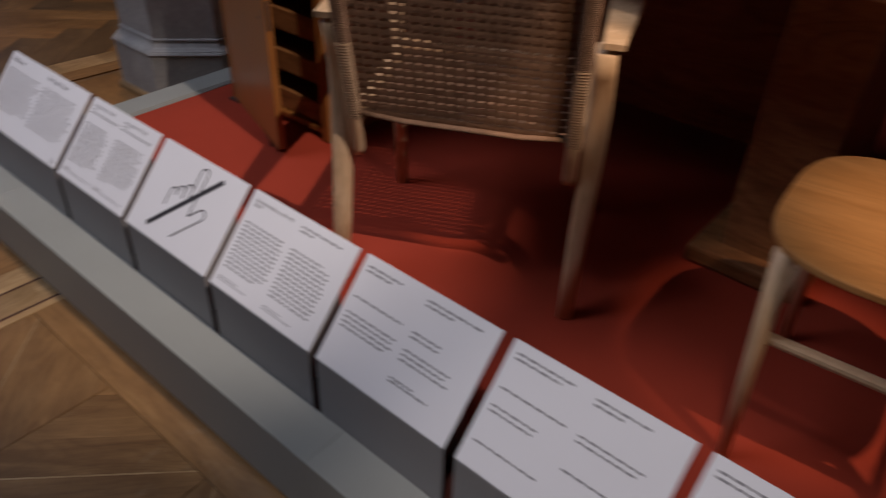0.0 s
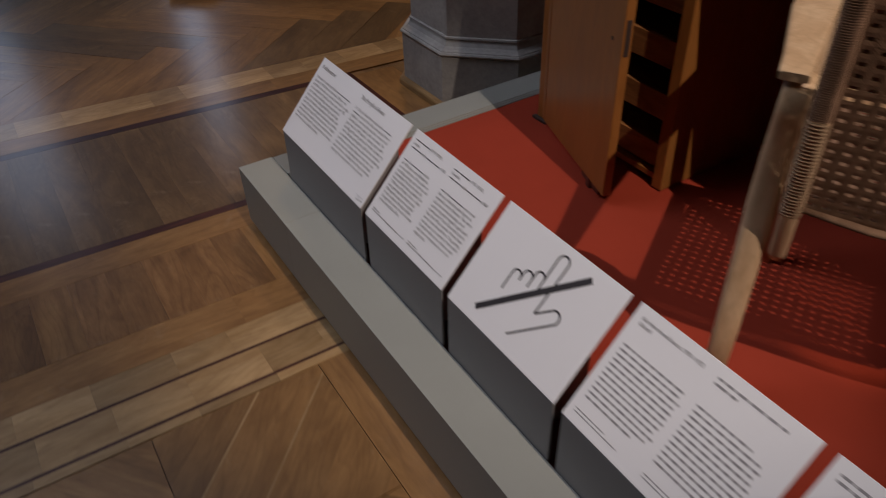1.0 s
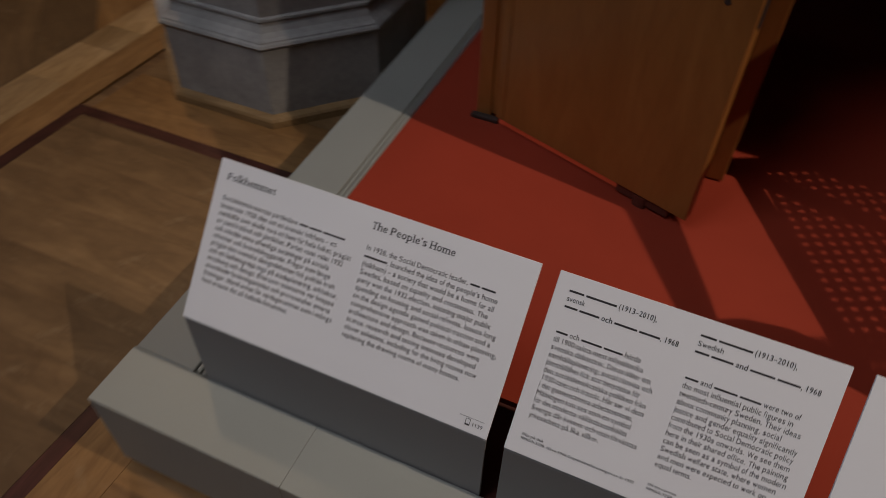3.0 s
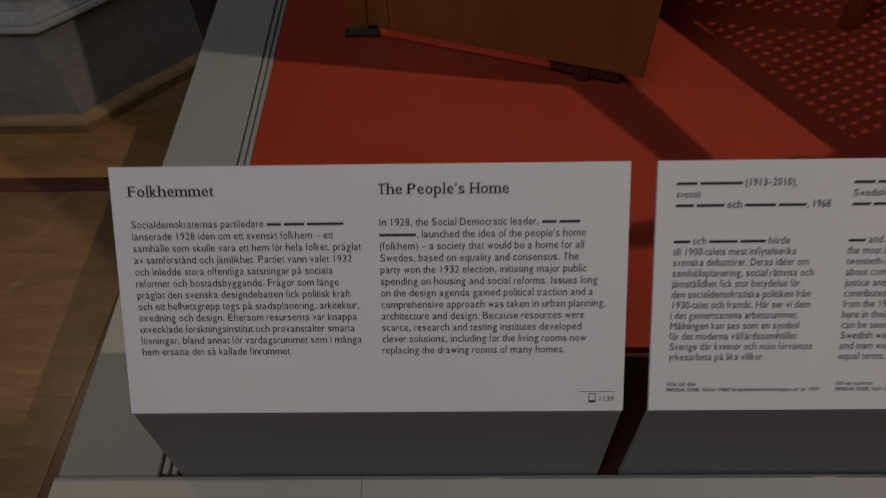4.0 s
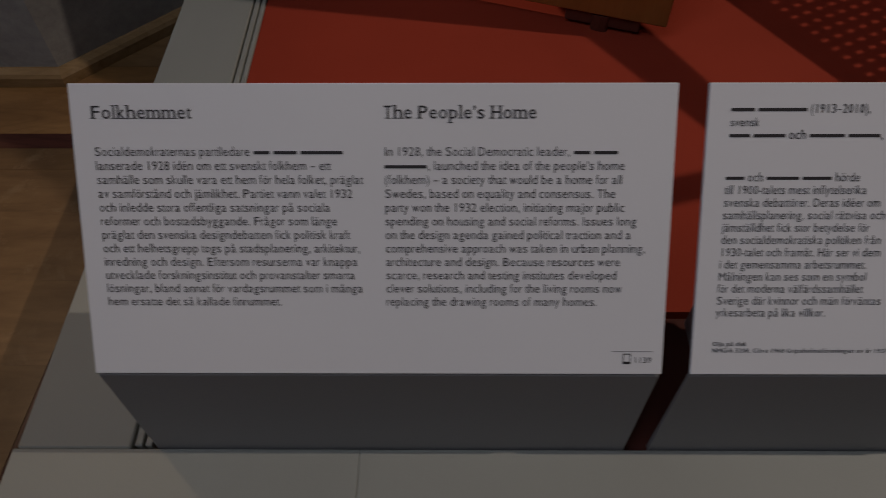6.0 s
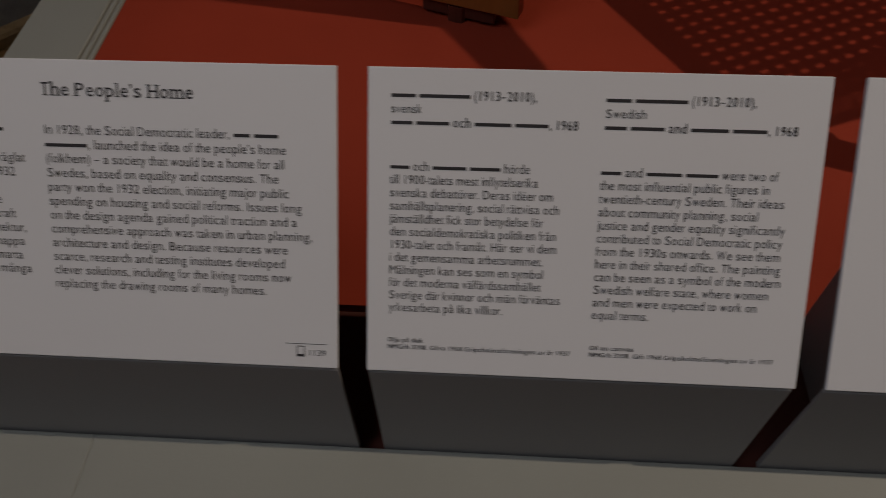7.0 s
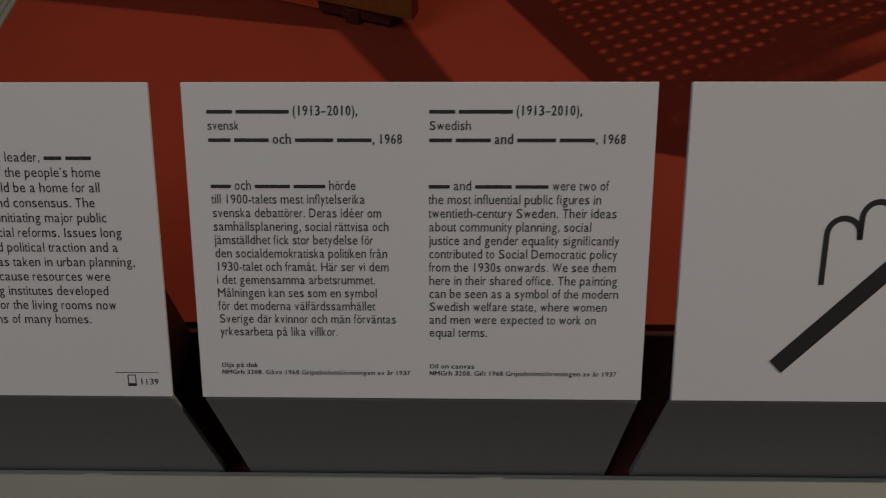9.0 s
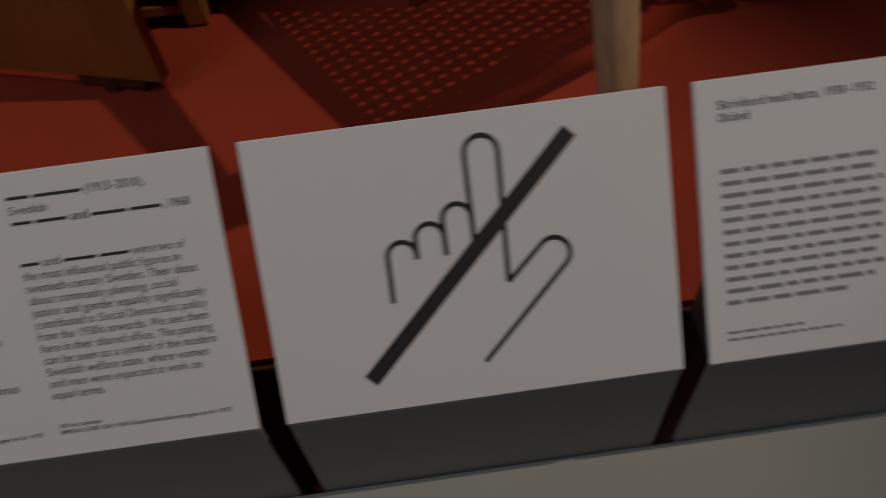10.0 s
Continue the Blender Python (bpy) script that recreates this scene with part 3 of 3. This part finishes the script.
part("bottom_panel", box((0.0305, 0.0265, 0.022), (CW - 0.0325, CD - 0.016, 0.034)), CABINET_IN, cabinet)
for x in (0.006, CW - 0.036):
    part("foot", box((x, 0.002, 0.0), (x + 0.03, 0.05, 0.0038)), CASTER, cabinet)
for i in range(5):
    z = 0.042 + 0.131 * i
    tray = part("tray", box((0.032, 0.024, z), (CW - 0.034, 0.036, z + 0.066), 0.0015), CABINET_IN, cabinet, "low-fronted wooden tray")
    part("tray_bottom", box((0.034, 0.0365, z + 0.002), (CW - 0.036, CD - 0.03, z + 0.008)), CABINET_IN, tray)
door = thing("door", (0, 0, 0), "", "")
for key in list(door.keys()):
    del door[key]
door.parent = cabinet
door.matrix_local = pose(0.056, -0.004, 0.026, 0, 0, -18.6)
leaf = part("leaf", box((0.0, -0.022, 0.0), (0.420, 0.0, 0.690), 0.002), CABINET, door, "orange-brown veneered door leaf")
part("edge_strip", box((0.008, -0.0236, 0.004), (0.020, -0.0222, 0.686), 0.0005, 1), CABINET, door)
part("lock_plate", box((0.4202, -0.017, 0.36), (0.4215, -0.006, 0.44)), DARKMETAL, door, "dark metal lock plate")
part("keyhole", ring_profile((0, 0), [(0.0045, 0.0), (0.0045, 0.0012)], 10), DARKMETAL, door, "", Matrix.Translation((0.373, -0.0222, 0.385)) @ Matrix.Rotation(math.pi / 2, 4, "X"))
part("door_runner", box((0.280, -0.017, -0.020), (0.385, -0.006, -0.0008), 0.002), CASTER, door, "dark wooden runner under the door")
part("foot_bracket", box((-0.008, -0.014, 0.0), (0.050, -0.0006, 0.009), 0.002), DARKMETAL, cabinet, "dark metal bracket at the foot")
# dark strip standing in for the shade in the groove beside the door
part("groove_shade_strip", box((0.0525, -0.003, 0.028), (0.0555, 0.012, 0.715)), DARKMETAL, cabinet)
part("door_foot", sweep([(0.330, -0.012, -0.026), (0.330, -0.012, -0.002)], (0.013, 0.010), 10, 0.6), CASTER, door, "small brown support foot")

desk = thing("desk", (0.22, 0.80, R), "brown wooden writing desk over a pedestal, deep in shade", "desk")
# inferred top, itself unseen; its front edge is set to shade the kneehole
part("tabletop", box((-0.03, 0.0, 0.748), (1.90, 0.80, 0.776), 0.004), DESKWOOD, desk)
part("leg_panel", box((1.66, 0.30, 0.0), (1.84, 0.78, 0.7475), 0.006), DESKWOOD, desk)
# added panel, backs the darkness of the kneehole
part("modesty_panel", box((0.52, 0.76, 0.10), (1.659, 0.78, 0.7475), 0.002), DESKWOOD, desk)
part("plinth_foot", box((1.60, 0.24, 0.0), (1.88, 0.79, 0.05), 0.01), DESKWOOD, desk)


# ---- armchair with woven back ----
chair = thing("armchair", (1.247, 0.416, R), "pale beech armchair with woven cord seat and back", "armchair", rz=26.8)


def woven(lo, hi, nx, nz, hole, upright=True):
    """A sheet of crossing cord bands with small holes; local x by z when upright, else x by y."""
    bm = bmesh.new()
    (x0, z0), (x1, z1) = lo, hi
    px, pz = (x1 - x0) / nx, (z1 - z0) / nz
    for i in range(nz + 1):
        zc, h = z0 + i * pz, (pz - hole[1]) / 2
        pts = [(x0 + (x1 - x0) * k / (2 * nx), 0.0002 * (1 if (k + i) % 2 else -1)) for k in range(2 * nx + 1)]
        ring = []
        for x, y in pts:
            ring.append([bm.verts.new((x, y + b, zc + a)) for a, b in ((-h, 0), (0, -0.0004), (h, 0), (0, 0.0004))])
        for r, q in zip(ring, ring[1:]):
            for k in range(4):
                bm.faces.new((r[k], r[(k + 1) % 4], q[(k + 1) % 4], q[k]))
    for j in range(nx + 1):
        xc, w = x0 + j * px, (px - hole[0]) / 2
        a = [bm.verts.new((xc + u, b, z0)) for u, b in ((-w, 0), (0, -0.0006), (w, 0), (0, 0.0006))]
        c = [bm.verts.new((xc + u, b, z1)) for u, b in ((-w, 0), (0, -0.0006), (w, 0), (0, 0.0006))]
        for k in range(4):
            bm.faces.new((a[k], a[(k + 1) % 4], c[(k + 1) % 4], c[k]))
    bmesh.ops.recalc_face_normals(bm, faces=bm.faces[:])
    if not upright:
        bm.transform(Matrix.Rotation(-math.pi / 2, 4, "X"))
    return bm


def cord_wrap(a, b, half, turns):
    bm, n = bmesh.new(), 10
    rings = []
    for i in range(turns * 2 + 1):
        p = Vector(a).lerp(Vector(b), i / (turns * 2))
        g = 0.0010 if i % 2 else 0.0
        ring = []
        for k in range(n):
            w = 2 * math.pi * k / n
            c, s = math.cos(w), math.sin(w)
            c, s = math.copysign(abs(c) ** 0.6, c), math.copysign(abs(s) ** 0.6, s)
            ring.append(bm.verts.new(p + Vector(((half[0] + g) * c, (half[1] + g) * s, 0))))
        rings.append(ring)
    for r, q in zip(rings, rings[1:]):
        for k in range(n):
            bm.faces.new((r[k], r[(k + 1) % n], q[(k + 1) % n], q[k]))
    bm.faces.new(rings[0][::-1]), bm.faces.new(rings[-1])
    bmesh.ops.recalc_face_normals(bm, faces=bm.faces[:])
    return bm


BW = 0.530                                            # between the two rear feet
for s, x in ((1, 0.0), (-1, BW)):
    rear = [(x, 0.0, 0.0), (x - s * 0.001, 0.030, 0.15), (x - s * 0.003, 0.058, 0.29), (x - s * 0.005, 0.074, 0.39), (x - s * 0.004, 0.075, 0.47), (x - s * 0.001, 0.058, 0.55), (x + s * 0.001, 0.034, 0.605)]
    part("rear_leg", sweep(rear, [(0.017, 0.016), (0.020, 0.017), (0.022, 0.018), (0.023, 0.019), (0.023, 0.020), (0.022, 0.021), (0.021, 0.021)], 12, 0.7), BEECH, chair, smooth=True)
    front = [(x + s * 0.012, 0.465, 0.0), (x + s * 0.004, 0.455, 0.30), (x - s * 0.002, 0.445, 0.605)]
    part("front_leg", sweep(front, [(0.014, 0.014), (0.018, 0.018), (0.020, 0.018)], 12, 0.7), BEECH, chair, smooth=True)
    arm = [(x - s * 0.010, 0.018, 0.616), (x - s * 0.012, 0.08, 0.618), (x - s * 0.022, 0.25, 0.624), (x - s * 0.018, 0.49, 0.618)]
    part("armrest", sweep(arm, [(0.020, 0.006), (0.023, 0.008), (0.033, 0.010), (0.036, 0.010)], 16, 0.9), BEECH, chair)
    xp = x + s * 0.037
    part("back_post", sweep([(xp, 0.0535, 0.308), (xp, 0.052, 0.322), (xp, 0.036, 0.43), (xp - s * 0.002, -0.074, 0.87)], [(0.009, 0.009), (0.0135, 0.0135), (0.0135, 0.0135), (0.013, 0.013)], 12, 0.5), BEECH, chair, smooth=True)
    part("cord_wrap", cord_wrap((xp, 0.0420, 0.40), (xp - s * 0.001, 0.0000, 0.575), (0.0146, 0.0146), 28), CORD_LIT, chair, "tightly wound paper cord, light on it put into a paler colour")
    part("cord_wrap", cord_wrap((xp - s * 0.001, -0.0005, 0.577), (xp - s * 0.002, -0.0730, 0.866), (0.0142, 0.0142), 84), CORD, chair)
    part("seat_rail", sweep([(x + s * 0.034, 0.06, 0.392), (x + s * 0.020, 0.455, 0.415)], (0.014, 0.017), 10, 0.6), BEECH, chair)
back = woven((0.050, 0.0), (BW - 0.050, 0.440), 21, 25, (0.0090, 0.0054))
tagged(part("woven_back", back, CORD, chair, "brown woven paper-cord back with rows of holes", Matrix.Translation((0, 0.038, 0.418)) @ Matrix.Rotation(radians(14), 4, "X")), kind="stuff")
part("lower_back_rail", sweep([(0.040, 0.040, 0.415), (0.14, 0.034, 0.408), (BW - 0.14, 0.034, 0.408), (BW - 0.040, 0.040, 0.415)], (0.005, 0.008), 10, 0.3), CORD, chair, smooth=True)
seat = woven((0.045, 0.07), (BW - 0.045, 0.445), 21, 21, (0.0090, 0.0054), False)
tagged(part("woven_seat", seat, CORD, chair, "brown woven paper-cord seat", Matrix.Translation((0, 0, 0.402))), kind="stuff")
part("front_seat_rail", sweep([(0.015, 0.455, 0.410), (BW - 0.015, 0.455, 0.410)], (0.014, 0.017), 10, 0.6), BEECH, chair)


# ---- plywood chair ----
ply = thing("plywood_chair", (2.290, 0.735, R), "orange plywood seat chair with slim tapered wooden legs", "chair", rz=4)


def seat_outline(a, b, e, n=40):
    return [(math.copysign(abs(math.cos(w)) ** e, math.cos(w)) * a, math.copysign(abs(math.sin(w)) ** e, math.sin(w)) * b) for w in (2 * math.pi * k / n for k in range(n))]


part("seat", prism(seat_outline(0.225, 0.225, 0.62), "z", 0.438, 0.452, 0.003), SEATPLY, ply, "orange-brown moulded plywood seat")
for sx, sy in ((-1, -1), (1, -1), (-1, 1), (1, 1)):
    part("leg", sweep([(sx * 0.155, sy * 0.200, 0.0), (sx * 0.168, sy * 0.186, 0.25), (sx * 0.178, sy * 0.172, 0.437)], [(0.010, 0.010), (0.014, 0.014), (0.017, 0.017)], 12), BEECH, ply, smooth=True)
for sy in (-1, 1):
    part("stretcher", sweep([(-0.172, sy * 0.172, 0.27), (0.172, sy * 0.172, 0.27)], (0.008, 0.012), 10, 0.5), BEECH, ply)
for sx in (-1, 1):
    part("stretcher", sweep([(sx * 0.174, -0.172, 0.25), (sx * 0.174, 0.172, 0.25)], (0.008, 0.012), 10, 0.5), BEECH, ply)


# ---- parquet pieces ----
cache = {}


def clip(poly, x0, x1, y0, y1):
    for axis, lim, keep in ((0, x0, 1), (0, x1, -1), (1, y0, 1), (1, y1, -1)):
        out = []
        for i, p in enumerate(poly):
            q = poly[(i + 1) % len(poly)]
            a, b = (p[axis] - lim) * keep, (q[axis] - lim) * keep
            if a >= 0:
                out.append(p)
            if (a >= 0) != (b >= 0):
                t = a / (a - b)
                out.append((p[0] + t * (q[0] - p[0]), p[1] + t * (q[1] - p[1])))
        poly = out
        if len(poly) < 3:
            return []
    return poly


def area(poly):
    return 0.5 * sum(p[0] * q[1] - q[0] * p[1] for p, q in zip(poly, poly[1:] + poly[:1]))


def piece(name, poly, angle, mat, lift=0.0, gap=0.00012):
    """One flat piece of the floor; its grain runs at the angle."""
    if len(poly) < 3 or abs(area(poly)) < 4e-4:
        return
    cx, cy = sum(p[0] for p in poly) / len(poly), sum(p[1] for p in poly) / len(poly)
    c, s = math.cos(-angle), math.sin(-angle)
    loc = [((x - cx) * c - (y - cy) * s, (x - cx) * s + (y - cy) * c) for x, y in poly]
    if area(loc) < 0:
        loc = loc[::-1]
    r = max(math.hypot(*p) for p in loc)
    loc = [(x * (1 - gap / max(r, 0.02)) , y * (1 - gap / max(min(abs(y) for _, y in loc if abs(y) > 1e-6), 0.02))) for x, y in loc]
    key = (name, mat.name, tuple((round(x, 4), round(y, 4)) for x, y in loc))
    if key not in cache:
        n = len(loc)
        me = bpy.data.meshes.new(name)
        verts = [(x, y, 0.0) for x, y in loc] + [(x, y, -0.008) for x, y in loc]
        me.from_pydata(verts, [], [list(range(n))] + [[(i + 1) % n, i, n + i, n + (i + 1) % n] for i in range(n)])
        me.materials.append(mat)
        cache[key] = me
    ob = new(name, cache[key])
    ob.parent = floor
    ob.matrix_local = pose(cx, cy, lift, 0, 0, math.degrees(angle))


def lean(p):
    """The parquet's bands run slightly off the platform's side, the western ones more."""
    return (p[0] + (0.045 - 0.05 * p[0]) * p[1], p[1])


def rect(x0, x1, y0, y1):
    return [lean(p) for p in ((x0, y0), (x1, y0), (x1, y1), (x0, y1))]


rnd = random.Random(4)
ALONG_Y = math.pi / 2
Y0, Y1, CORNER = -1.9, 2.4, 0.678


def tiny():
    return rnd.uniform(-0.0002, 0.0002)


# long border boards and inlay bands, parallel to the platform's side
for x0, x1, mat, nm, step in ((-0.900, -0.799, OAK, "border_board", 1.25), (-0.0955, 0.005, OAK, "border_board", 1.1), (0.276, 0.3875, OAK, "border_board", 1.3)):
    y = Y0 + rnd.uniform(0, 0.5)
    ys = [Y0]
    while y < Y1:
        ys.append(y)
        y += step * rnd.uniform(0.8, 1.1)
    ys.append(Y1)
    for a, b in zip(ys, ys[1:]):
        piece(nm, rect(x0, x1, a, min(b, 0.6 if x0 > 0 else b)) if not (x0 > 0 and a > 0.5) else [], ALONG_Y, mat, tiny())
for x0, x1, ymax in ((-0.7985, -0.7615, CORNER + 0.016), (-0.127, -0.096, 0.8)):
    for a, b in ((Y0, -0.7), (-0.7, ymax)):
        piece("inlay_band", rect(x0, x1, a, b), ALONG_Y, INLAY, tiny())
piece("inlay_band", rect(-0.761, 0.3, CORNER - 0.016, CORNER + 0.016), 0.0, INLAY)
piece("border_board", rect(-0.761, 0.3, CORNER + 0.0165, 0.86), 0.0, OAK)
piece("border_board", rect(-0.761, 0.3, 0.8605, 1.3), 0.0, OAK_FIELD)
piece("border_board", rect(-0.761, 0.3, 1.3005, 2.4), 0.0, OAK)
# inner field: boards across
y = Y0
while y < CORNER - 0.017:
    b = min(y + rnd.uniform(0.085, 0.135), CORNER - 0.0165)
    if CORNER - 0.0165 - b < 0.03:
        b = CORNER - 0.0165
    piece("plank", rect(-0.761, -0.1275, y, b), 0.0, OAK_FIELD, tiny())
    y = b
# dark cross blocks
y = Y0
while y < 0.05:
    b = y + rnd.choice((0.088, 0.094, 0.098))
    piece("block", rect(0.0055, 0.2755, y, b), 0.0, rnd.choice((OAK_DARK, OAK_DARK, OAK)), tiny())
    y = b
# light band of alternating blocks
y = Y0
while y < Y1:
    b = y + rnd.uniform(0.10, 0.17)
    piece("block", rect(-1.030, -0.9005, y, b), ALONG_Y, OAK_LIGHT, tiny())
    y = b
# two thin dark lines with a light band between them
for x0, x1 in ((0.470, 0.4775), (0.573, 0.5805)):
    piece("inlay_line", rect(x0, x1, Y0, 0.05), ALONG_Y, INLAY)
for x0, x1 in ((0.388, 0.4695), (0.478, 0.5725), (0.581, 0.6055)):
    y = Y0
    while y < 0.05:
        b = y + rnd.uniform(0.11, 0.20)
        piece("block", rect(x0, x1, y, min(b, 0.05)), ALONG_Y, OAK_LIGHT, tiny())
        y = b
piece("border_board", rect(0.606, 1.6, -0.075, 0.05), 0.0, OAK)
piece("border_board", rect(1.6005, 2.8, -0.075, 0.05), 0.0, OAK)
# square panels with boards laid on the diagonal
S = 0.376
floor.location.z = -0.012
for i in range(6):
    for j in range(5):
        x0, y1 = 0.6085 + S * i, -0.0765 - S * j
        x1, y0 = x0 + S - 0.0022, y1 - S + 0.0022
        sg = 1 if (i + j) % 2 else -1
        ang = sg * math.pi / 4
        ux, uy = math.cos(ang), math.sin(ang)
        mx, my = (x0 + x1) / 2, (y0 + y1) / 2
        edges = [-0.30, -0.172, -0.102, -0.098, 0.018, 0.022, 0.118, 0.24, 0.32]
        for a, b in zip(edges, edges[1:]):
            q = [(mx + ux * t - uy * w, my + uy * t + ux * w) for t, w in ((-0.5, a), (0.5, a), (0.5, b), (-0.5, b))]
            piece("plank" if b - a > 0.01 else "inlay_line", [lean(p) for p in clip(q, x0, x1, y0, y1)], ang, OAK if b - a > 0.01 else OAK_LIGHT, tiny(), 0.00012)
# herringbone of the great field
w, n = 0.150, 5
for m in range(-6, 7):
    for k in range(-30, 31):
        for vert in (0, 1):
            a0, b0 = k * w + m * n * w, k * w - m * n * w
            q = [(a0, b0 + w), (a0 + w, b0 + w), (a0 + w, b0 + w + n * w), (a0, b0 + w + n * w)] if vert else [(a0, b0), (a0 + n * w, b0), (a0 + n * w, b0 + w), (a0, b0 + w)]
            c = math.sqrt(0.5)
            q = [(-1.9 + (x - y) * c, 0.35 + (x + y) * c) for x, y in q]
            if max(p[0] for p in q) < -3.6 or min(p[0] for p in q) > -1.03:
                continue
            piece("plank", [lean(p) for p in clip(q, -3.6, -1.0305, Y0, Y1)], math.pi / 4 + (math.pi / 2 if vert else 0), OAK if rnd.random() < 0.75 else OAK_FIELD, tiny())
